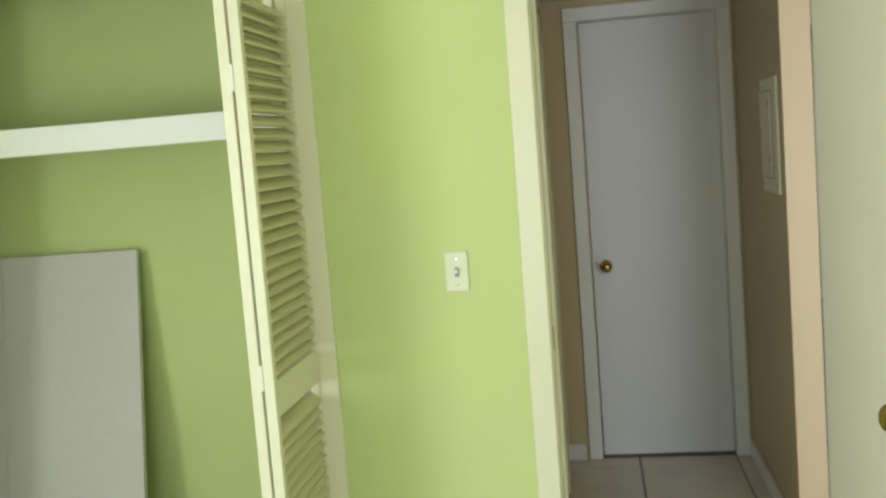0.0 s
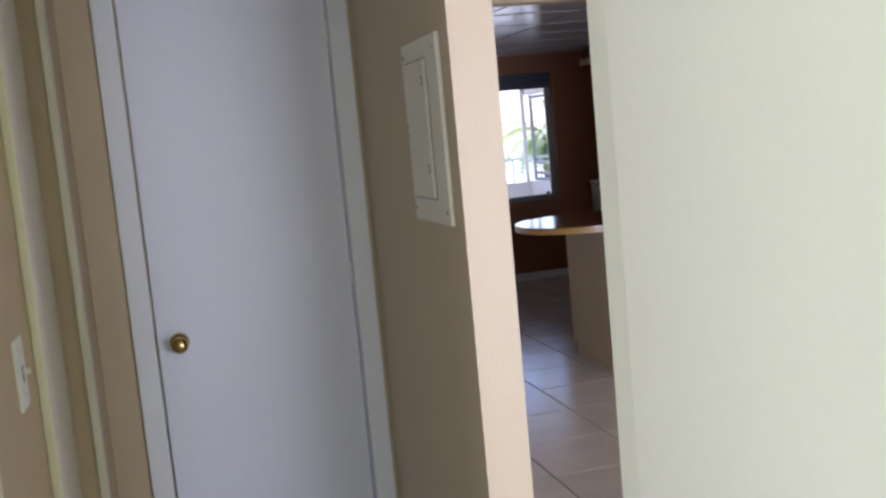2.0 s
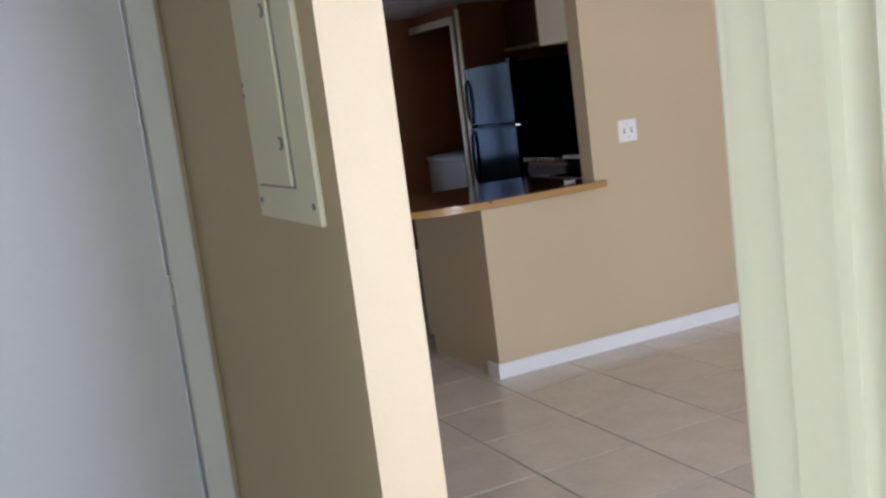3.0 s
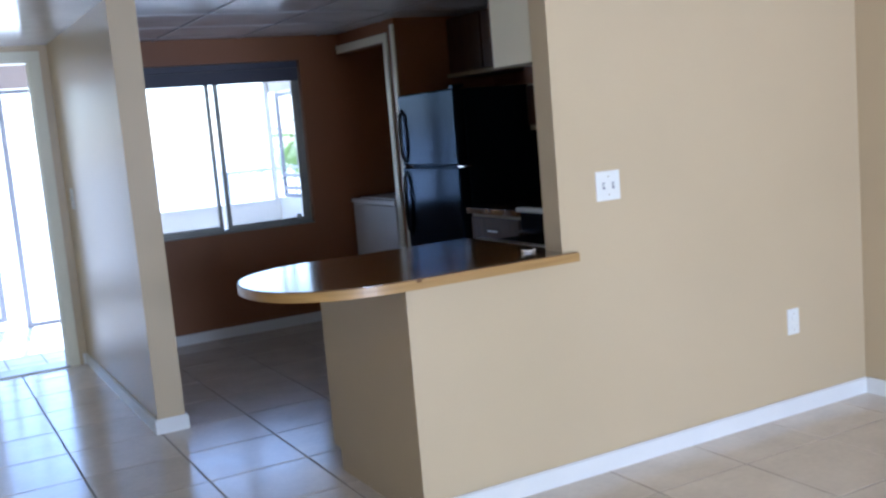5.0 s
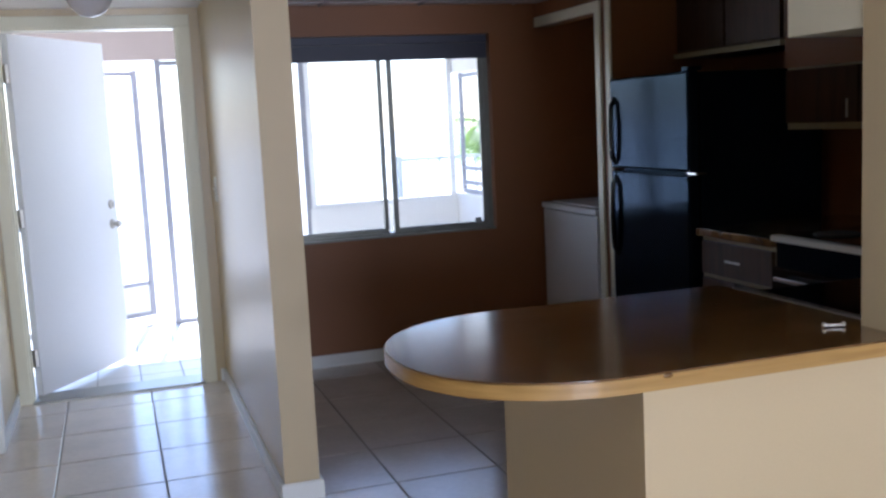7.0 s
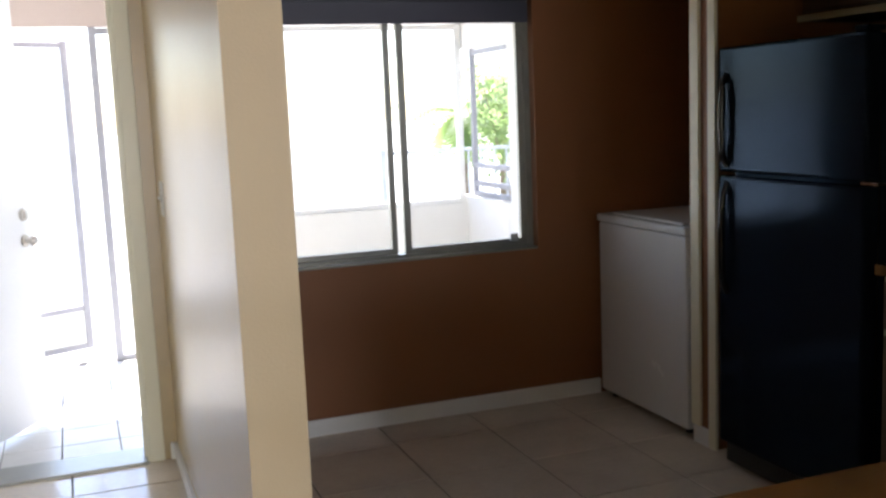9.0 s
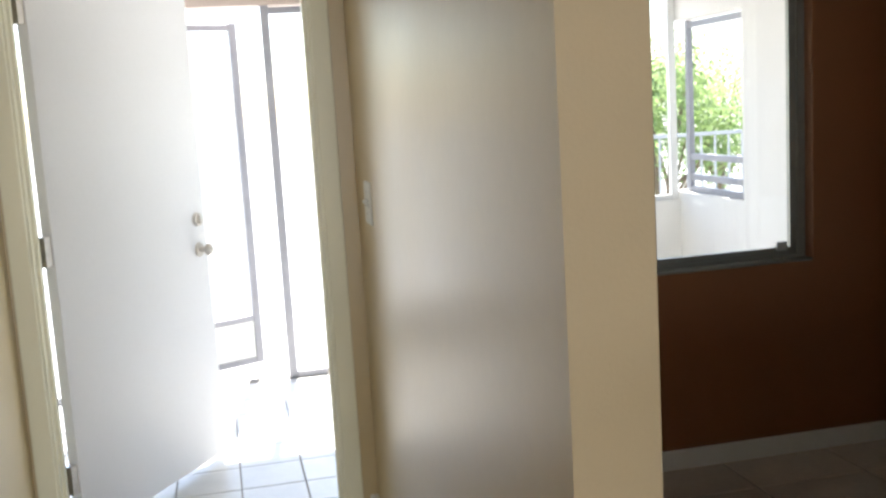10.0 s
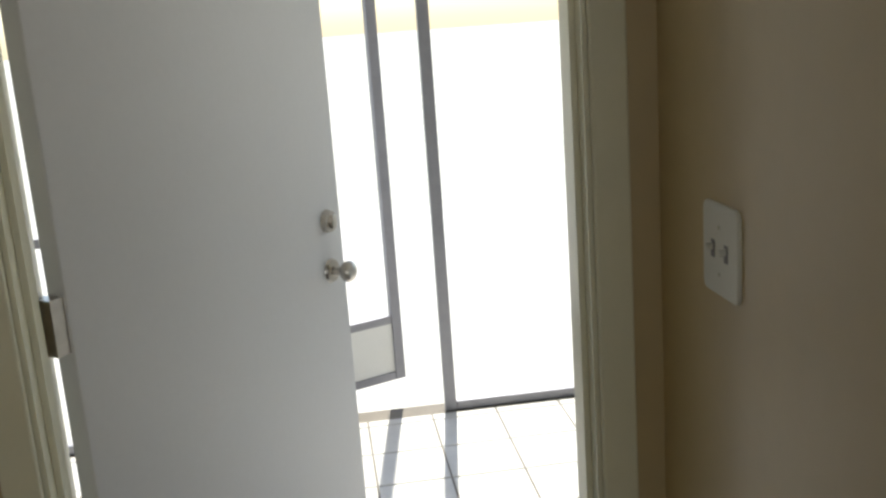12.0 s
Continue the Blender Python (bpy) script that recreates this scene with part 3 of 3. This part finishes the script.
part("handle", rod(bmesh.new(), (1.985, -0.14, 0.775), (1.985, -0.04, 0.775), 0.005), NICKEL, dr)
cabinet_front(t, 2.02, -0.345, -0.09, 0.12, 0.68, CABWOOD)
cabinet_front(t, 2.02, -0.09, 0.165, 0.12, 0.68, CABWOOD)
t = thing("worktop", "dark laminate kitchen worktop beside the fridge", "worktop")
part("slab", box(bmesh.new(), 1.985, 2.815, -0.36, 0.19, 0.87, 0.905, 0.004), COUNTER, t)
t = thing("base_cabinet", "brown wood base cabinet below the pass-through wall", "cabinet")
part("body", boxes((1.265, 2.0, -1.77, -1.20, 0.10, 0.855)), CABWOOD, t)
part("plinth", boxes((1.265, 2.0, -1.77, -1.26, 0.0, 0.10)), RUBBER, t)
t = thing("worktop", "black kitchen worktop below the pass-through wall", "worktop")
part("slab", box(bmesh.new(), 1.27, 2.0, -1.77, -1.17, 0.857, 0.885, 0.004), BLACKGLOSS, t)
part("edge_strip", boxes((1.2385, 1.27, -1.76, -1.17, 0.857, 0.902)), NICKEL, t)

t = thing("stove", "black kitchen stove with chrome oven handle", "stove")
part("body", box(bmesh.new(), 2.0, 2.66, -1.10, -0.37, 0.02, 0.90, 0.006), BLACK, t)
part("cooktop", box(bmesh.new(), 1.975, 2.67, -1.105, -0.365, 0.90, 0.925, 0.006), ENAMEL, t, "white enamel cooktop")
od = part("oven_door", box(bmesh.new(), 1.97, 2.0, -1.09, -0.38, 0.20, 0.80, 0.008), BLACKGLOSS, t)
bm = rod(bmesh.new(), (1.935, -1.02, 0.76), (1.935, -0.45, 0.76), 0.010)
for y in (-0.98, -0.49):
    rod(bm, (1.97, y, 0.76), (1.935, y, 0.76), 0.008)
part("handle", bm, CHROME, od, "chrome oven handle", True)
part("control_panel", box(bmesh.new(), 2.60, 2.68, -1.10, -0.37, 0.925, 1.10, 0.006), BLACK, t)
for y in (-0.95, -0.80, -0.65, -0.50):
    part("dial", rod(bmesh.new(), (2.60, y, 1.02), (2.575, y, 1.02), 0.02, 0.017), BLACKGLOSS, t)
part("hob", box(bmesh.new(), 2.012, 2.60, -1.085, -0.385, 0.925, 0.930, 0.002), BLACKGLOSS, t, "black glass hob")
for x, y in ((2.15, -0.92), (2.15, -0.55), (2.42, -0.92), (2.42, -0.55)):
    part("burner", rod(bmesh.new(), (x, y, 0.930), (x, y, 0.937), 0.09, 0.085, 28), RUBBER, t)

t = thing("upper_cabinet", "cream painted wall cabinet on the pass-through wall", "cabinet")
part("body", box(bmesh.new(), 1.195, 2.35, -1.775, -1.49, 1.625, ZL, 0.003), CREAM, t)
for x in (1.2, 1.775):
    dd = part("door", box(bmesh.new(), x, x + 0.57, -1.49, -1.47, 1.63, 2.12, 0.003), CABWOOD, t)
    part("handle", rod(bmesh.new(), (x + 0.5, -1.455, 1.66), (x + 0.5, -1.455, 1.76), 0.005), NICKEL, dd)
t = thing("upper_cabinet", "brown wood wall cabinet above the stove", "cabinet")
part("body", boxes((2.47, 2.815, -1.75, 0.16, 1.33, 1.61)), CABEDGE, t)
part("top_panel", boxes((2.455, 2.815, -1.75, 0.16, 1.61, 2.13)), RUST, t, "rust brown soffit panel")
for k in range(4):
    y = -1.74 + k * 0.475
    dd = part("door", box(bmesh.new(), 2.45, 2.47, y, y + 0.465, 1.36, 1.60, 0.003), CABWOOD, t)
    part("handle", rod(bmesh.new(), (2.44, y + 0.05, 1.38), (2.44, y + 0.05, 1.46), 0.005), NICKEL, dd)
t = thing("upper_cabinet", "brown wood cabinet over the fridge", "cabinet")
part("body", boxes((2.47, 2.815, 0.18, 1.095, 1.72, 2.12)), CABWOOD, t)
part("bottom_rail", boxes((2.445, 2.47, 0.18, 1.095, 1.72, 1.745)), CABEDGE, t, "cream bottom rail")
for y in (0.19, 0.64):
    part("door", box(bmesh.new(), 2.45, 2.47, y, y + 0.43, 1.755, 2.11, 0.003), CABWOOD, t)

# fridge
t = thing("refrigerator", "black top-freezer refrigerator with curved handles", "refrigerator")
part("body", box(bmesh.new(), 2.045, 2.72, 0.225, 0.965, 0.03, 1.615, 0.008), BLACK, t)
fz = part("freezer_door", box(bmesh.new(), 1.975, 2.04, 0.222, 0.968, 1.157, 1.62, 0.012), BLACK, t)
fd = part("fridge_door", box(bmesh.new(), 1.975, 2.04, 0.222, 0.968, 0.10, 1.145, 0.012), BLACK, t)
for par, z0, z1 in ((fz, 1.18, 1.52), (fd, 0.70, 1.12)):
    bm = bmesh.new()
    y = 0.915
    pts = [Vector((1.978 - 0.028 * math.sin(math.pi * k / 10) ** 0.25, y, z0 + (z1 - z0) * k / 10)) for k in range(11)]
    tube(bm, pts, 0.013)
    part("handle", bm, BLACKGLOSS, par, "glossy black curved handle", True)
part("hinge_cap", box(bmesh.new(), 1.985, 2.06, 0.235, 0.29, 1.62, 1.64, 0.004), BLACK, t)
part("centre_hinge", box(bmesh.new(), 1.99, 2.045, 0.19, 0.26, 1.146, 1.156, 0.002), CHROME, t, "bright middle hinge")
part("grille", boxes((2.0, 2.03, 0.24, 0.95, 0.02, 0.09)), RUBBER, t)
for x in (2.12, 2.65):
    for y in (0.28, 0.91):
        part("foot", rod(bmesh.new(), (x, y, 0), (x, y, 0.03), 0.02), RUBBER, t)

# washer
t = thing("washing_machine", "white top-loading washing machine in the laundry closet", "washing machine")
part("body", box(bmesh.new(), 2.045, 2.70, 1.285, 2.015, 0.03, 0.865, 0.010), ENAMEL, t)
part("top", box(bmesh.new(), 2.035, 2.71, 1.280, 2.02, 0.868, 0.905, 0.010), ENAMEL, t)
part("lid", box(bmesh.new(), 2.08, 2.50, 1.36, 1.94, 0.905, 0.915, 0.004), ENAMEL, t)
part("console", box(bmesh.new(), 2.58, 2.71, 1.285, 2.015, 0.905, 1.06, 0.012), ENAMEL, t)
for y in (1.42, 1.60):
    part("dial", rod(bmesh.new(), (2.58, y, 0.99), (2.55, y, 0.99), 0.028, 0.024, 20), PLASTIC, t)
for x in (2.1, 2.65):
    for y in (1.34, 1.96):
        part("foot", rod(bmesh.new(), (x, y, 0), (x, y, 0.03), 0.022), RUBBER, t)

# dining window
t = tagged(thing("window_1", "grey aluminium sliding window in the dining nook", "window"), kind="structure")
yf0, yf1 = 2.10, 2.17
part("frame", boxes((W0, W0 + 0.035, yf0, yf1, WZ0, WZ1), (W1 - 0.03, W1, yf0, yf1, WZ0, WZ1), (W0 + 0.035, W1 - 0.03, yf0, yf1, WZ0, WZ0 + 0.025),
                    (W0 + 0.035, W1 - 0.03, yf0, yf1, WZ1 - 0.03, WZ1)), ALU, t)
for a, b, y in ((W0 + 0.035, 1.062, 2.142), (1.088, W1 - 0.03, 2.112)):
    s = part("sash", boxes((a, a + 0.032, y, y + 0.022, WZ0 + 0.025, WZ1 - 0.03), (b - 0.028, b, y, y + 0.022, WZ0 + 0.025, WZ1 - 0.03),
                           (a + 0.032, b - 0.028, y, y + 0.022, WZ0 + 0.025, WZ0 + 0.05), (a + 0.032, b - 0.028, y, y + 0.022, WZ1 - 0.06, WZ1 - 0.03)), ALU, t)
    g = part("pane", boxes((a + 0.03, b - 0.026, y + 0.009, y + 0.013, WZ0 + 0.048, WZ1 - 0.058)), GLASS, s)
    g.visible_shadow = False
part("latch", box(bmesh.new(), W1 - 0.12, W1 - 0.08, 2.095, 2.112, WZ0 + 0.04, WZ0 + 0.075, 0.003), IRON, t)
part("sill", box(bmesh.new(), W0 + 0.001, W1 - 0.001, YB - 0.008, 2.10, WZ0 + 0.0005, WZ0 + 0.012, 0.003), ALU, t, "grey aluminium sill")
for r in ((W0 - 0.03, W0, YB - 0.012, YB, WZ0, WZ1 + 0.03), (W1, W1 + 0.03, YB - 0.012, YB, WZ0, WZ1 + 0.03), (W0, W1, YB - 0.012, YB, WZ1, WZ1 + 0.03)):
    part("casing", boxes(r), RUST, t)
t = thing("window_blind", "blue grey blind drawn up at the window head", "blind")
part("headrail", box(bmesh.new(), W0 + 0.01, W1 - 0.01, 2.065, 2.098, WZ1 - 0.05, WZ1 - 0.004, 0.003), BLIND, t)
for k in range(11):
    part("slat", boxes((W0 + 0.015, W1 - 0.015, 2.066, 2.097, WZ1 - 0.146 + k * 0.0085, WZ1 - 0.1385 + k * 0.0085)), BLIND, t)

# hall globe
t = thing("ceiling_globe_lamp", "unlit opal globe lamp on the hall ceiling", "ceiling lamp")
part("base", rod(bmesh.new(), (-0.56, 0.75, ZL), (-0.56, 0.75, ZL - 0.02), 0.07, 0.065, 28), WHITE, t)
part("globe", ball(bmesh.new(), (-0.56, 0.75, ZL - 0.095), 0.095, seg=28), OPAL, t, "", True)

# small metal latch on the counter by the jamb
t = thing("metal_fitting", "small chrome fitting lying on the bar counter", "fitting")
bm = rod(bmesh.new(), (1.10, -1.75, 0.905), (1.145, -1.765, 0.905), 0.004)
ball(bm, (1.10, -1.75, 0.907), 0.007, seg=12); ball(bm, (1.145, -1.765, 0.907), 0.007, seg=12)
part("bar", bm, NICKEL, t, "", True)

# ---- porch ----
structure("porch_ceiling", boxes((-4.2, 5.2, 2.2, 4.35, 2.42, 2.52)), STUCCO, "white porch ceiling", "ceiling")
structure("porch_beam", boxes((-4.2, 2.2, 4.08, 4.2, 2.0, 2.42)), PORCHPAINT, "beige painted porch beam", "beam")
wall("porch_low_wall", [(0.95, 2.2, 4.09, 4.2, -0.12, 0.79)], [STUCCO], "white stucco low porch wall")
wall("porch_end_wall", [(2.2, 2.32, 2.2, 3.37, -0.12, 2.42), (2.2, 2.32, 3.37, 4.2, -0.12, 0.84), (2.2, 2.32, 3.37, 4.2, 1.83, 2.42)], [STUCCO], "white stucco porch end wall")
wall("porch_end_wall_far", [(-4.2, -4.08, 2.2, 4.2, -0.12, 2.42)], [STUCCO], "white stucco porch end wall")


def screen_panel(name, m, w, h, rails, label, kick=0.0, mat=None):
    """An aluminium screen frame: local x along, z up."""
    t = thing(name, label, "screen panel", m)
    mat = mat or ALUDARK
    f = 0.045
    part("stile", box(bmesh.new(), 0, f, -0.015, 0.015, 0, h, 0.003), mat, t)
    part("stile", box(bmesh.new(), w - f, w, -0.015, 0.015, 0, h, 0.003), mat, t)
    for z in (0, *rails, h - f):
        part("rail", box(bmesh.new(), f, w - f, -0.013, 0.013, z, z + f * 0.8, 0.003), mat, t)
    if kick:
        part("kick_plate", boxes((f, w - f, -0.006, 0.006, f * 0.8, kick)), WHITE, t)
    return t


screen_panel("screen_panel", pose(-0.165, 4.12, -0.02), 1.13, 2.02, (), "aluminium framed porch screen panel")
# This frame is coloured white so that it melts into the outdoor glare.
screen_panel("screen_panel", pose(0.96, 4.12, 0.79), 1.235, 1.21, (), "aluminium framed screen panel above low porch wall, whitened for glare", mat=WHITE)
screen_panel("screen_panel", pose(2.25, 4.07, 0.84, 0, 0, -90), 0.695, 0.985, (0.07, 0.19), "aluminium framed screen panel at porch end")
screen_panel("screen_door", pose(-1.02, 4.17, 0.0, 0, 0, 24), 0.80, 1.95, (0.25,), "aluminium screen door with kick plate standing ajar", kick=0.28)
screen_panel("screen_panel", pose(-4.05, 4.12, -0.02), 1.48, 2.02, (0.8,), "aluminium framed porch screen panel")
screen_panel("screen_panel", pose(-2.55, 4.12, -0.02), 1.48, 2.02, (0.8,), "aluminium framed porch screen panel")


# railing beyond the walkway
t = thing("railing", "pale grey painted metal balcony railing", "railing")
for z in (0.12, 0.93):
    part("rail", boxes((3, 14, 8.7, 8.74, z, z + 0.04)), IRON, t)
pm = mesh_of("baluster", boxes((-0.01, 0.01, 8.71, 8.73, 0.16, 0.93)), IRON)
for k in range(66):
    b = new("baluster", pm)
    b.parent = t
    b.location = (3.1 + k * 0.165, 0, 0)
for k in range(5):
    part("post", boxes((3 + k * 2.7, 3.06 + k * 2.7, 8.69, 8.75, -0.12, 1.0)), IRON, t)


def frond_tree(name, x, y, h, seed, label):
    """A palm: curved trunk and a crown of drooping feathered fronds."""
    r = random.Random(seed)
    t = thing(name, label, "tree", pose(x, y, -3.0))
    bm = bmesh.new()
    p, lean = Vector((0, 0, 0)), Vector((r.uniform(-.1, .1), r.uniform(-.1, .1), 1))
    for k in range(10):
        q = p + lean * (h / 10)
        rod(bm, p, q, 0.16 - 0.006 * k, 0.154 - 0.006 * k, 12)
        p = q
    part("trunk", bm, BARK, t, "", True)
    bm = bmesh.new()
    for k in range(26):
        a, up, ln = r.uniform(0, 6.28), r.uniform(-0.2, 1.0), r.uniform(1.3, 2.1)
        d = Vector((math.cos(a), math.sin(a), up)).normalized()
        side = d.cross(Vector((0, 0, 1))).normalized()
        pt = p.copy()
        for s in range(14):
            d = (d + Vector((0, 0, -0.10))).normalized()
            nx = pt + d * ln / 14
            w = 0.42 * math.sin(math.pi * (s + 1.2) / 16)
            for sg in (-1, 1):
                tip = nx + side * sg * w + Vector((0, 0, -0.18 * w - r.uniform(0, .08)))
                v = [bm.verts.new(c) for c in (pt, nx, tip)]
                bm.faces.new(v)
            pt = nx
    part("crown", bm, LEAF, t)
    return t


def leafy_tree(name, x, y, h, spread, seed, label):
    """A broadleaf tree: tapered trunk, limbs and a loose crown of leaves."""
    r = random.Random(seed)
    t = thing(name, label, "tree", pose(x, y, -3.0))
    bm = bmesh.new()
    rod(bm, (0, 0, 0), (0, 0, h * 0.45), 0.14, 0.09, 12)
    tips = []
    for k in range(9):
        a = r.uniform(0, 6.28)
        e = Vector((math.cos(a) * spread * r.uniform(.4, .9), math.sin(a) * spread * r.uniform(.4, .9), h * r.uniform(.55, .95)))
        rod(bm, (0, 0, h * r.uniform(.3, .45)), e, 0.05, 0.015, 8)
        tips.append(e)
    part("trunk", bm, BARK, t, "", True)
    bm = bmesh.new()
    for e in tips:
        for k in range(420):
            c = e + Vector((r.gauss(0, spread * .24), r.gauss(0, spread * .24), r.gauss(0, h * .09)))
            u = Vector((r.uniform(-1, 1), r.uniform(-1, 1), r.uniform(-1, 1))).normalized()
            w = u.cross(Vector((r.uniform(-1, 1), .3, 1))).normalized()
            s = r.uniform(.05, .10)
            bm.faces.new([bm.verts.new(q) for q in (c - u * s, c + w * s * .5, c + u * s, c - w * s * .5)])
    part("crown", bm, LEAF, t)
    return t


frond_tree("palm_tree", 9.3, 21.5, 4.3, 3, "green palm tree beyond the railing")
frond_tree("palm_tree", 11.8, 25.0, 5.0, 5, "green palm tree beyond the railing")
leafy_tree("broadleaf_tree", 9.8, 20.0, 5.2, 1.5, 2, "green leafy tree beyond the railing")
leafy_tree("broadleaf_tree", 12.2, 22.0, 5.6, 1.9, 7, "green leafy tree beyond the railing")

# ---- floor tiles, one by one ----
def lay(parent_name, rects, x0, y0, pitch, gap, z, th, mat):
    par = bpy.data.objects[parent_name]
    cache = {}
    for (rx0, rx1, ry0, ry1) in rects:
        for i in range(math.floor((rx0 - x0) / pitch), math.ceil((rx1 - x0) / pitch)):
            for k in range(math.floor((ry0 - y0) / pitch), math.ceil((ry1 - y0) / pitch)):
                a0, a1 = max(x0 + i * pitch + gap / 2, rx0), min(x0 + (i + 1) * pitch - gap / 2, rx1)
                b0, b1 = max(y0 + k * pitch + gap / 2, ry0), min(y0 + (k + 1) * pitch - gap / 2, ry1)
                if a1 - a0 < 0.02 or b1 - b0 < 0.02:
                    continue
                key = (round(a1 - a0, 3), round(b1 - b0, 3))
                if key not in cache:
                    w, h = key
                    bm = boxes((-w / 2, w / 2, -h / 2, h / 2, -th, 0))
                    top = [e for e in bm.edges if all(v.co.z > -1e-5 for v in e.verts)]
                    bmesh.ops.bevel(bm, geom=top, offset=0.002, segments=1, affect="EDGES")
                    cache[key] = mesh_of("tile", bm, mat)
                ob = new("tile", cache[key])
                ob.parent = par
                ob.location = ((a0 + a1) / 2, (b0 + b1) / 2, z)


lay("floor", [(XL1, XR, DY1, YB), (-1.11, XR, -9.10, DY1), (-2.085, XL1 - 0.0, DY1, -3.82), (DX0, DX1, DY0, DY1), (-2.5, XL1, 0.0, YB)], 0.012, 0.018, 0.442, 0.007, 0.0, 0.008, TILE)
lay("floor_porch", [(-2.4, 2.2, 2.2, 4.09)], 0.03, 3.785, 0.252, 0.006, -0.02, 0.008, PTILE)
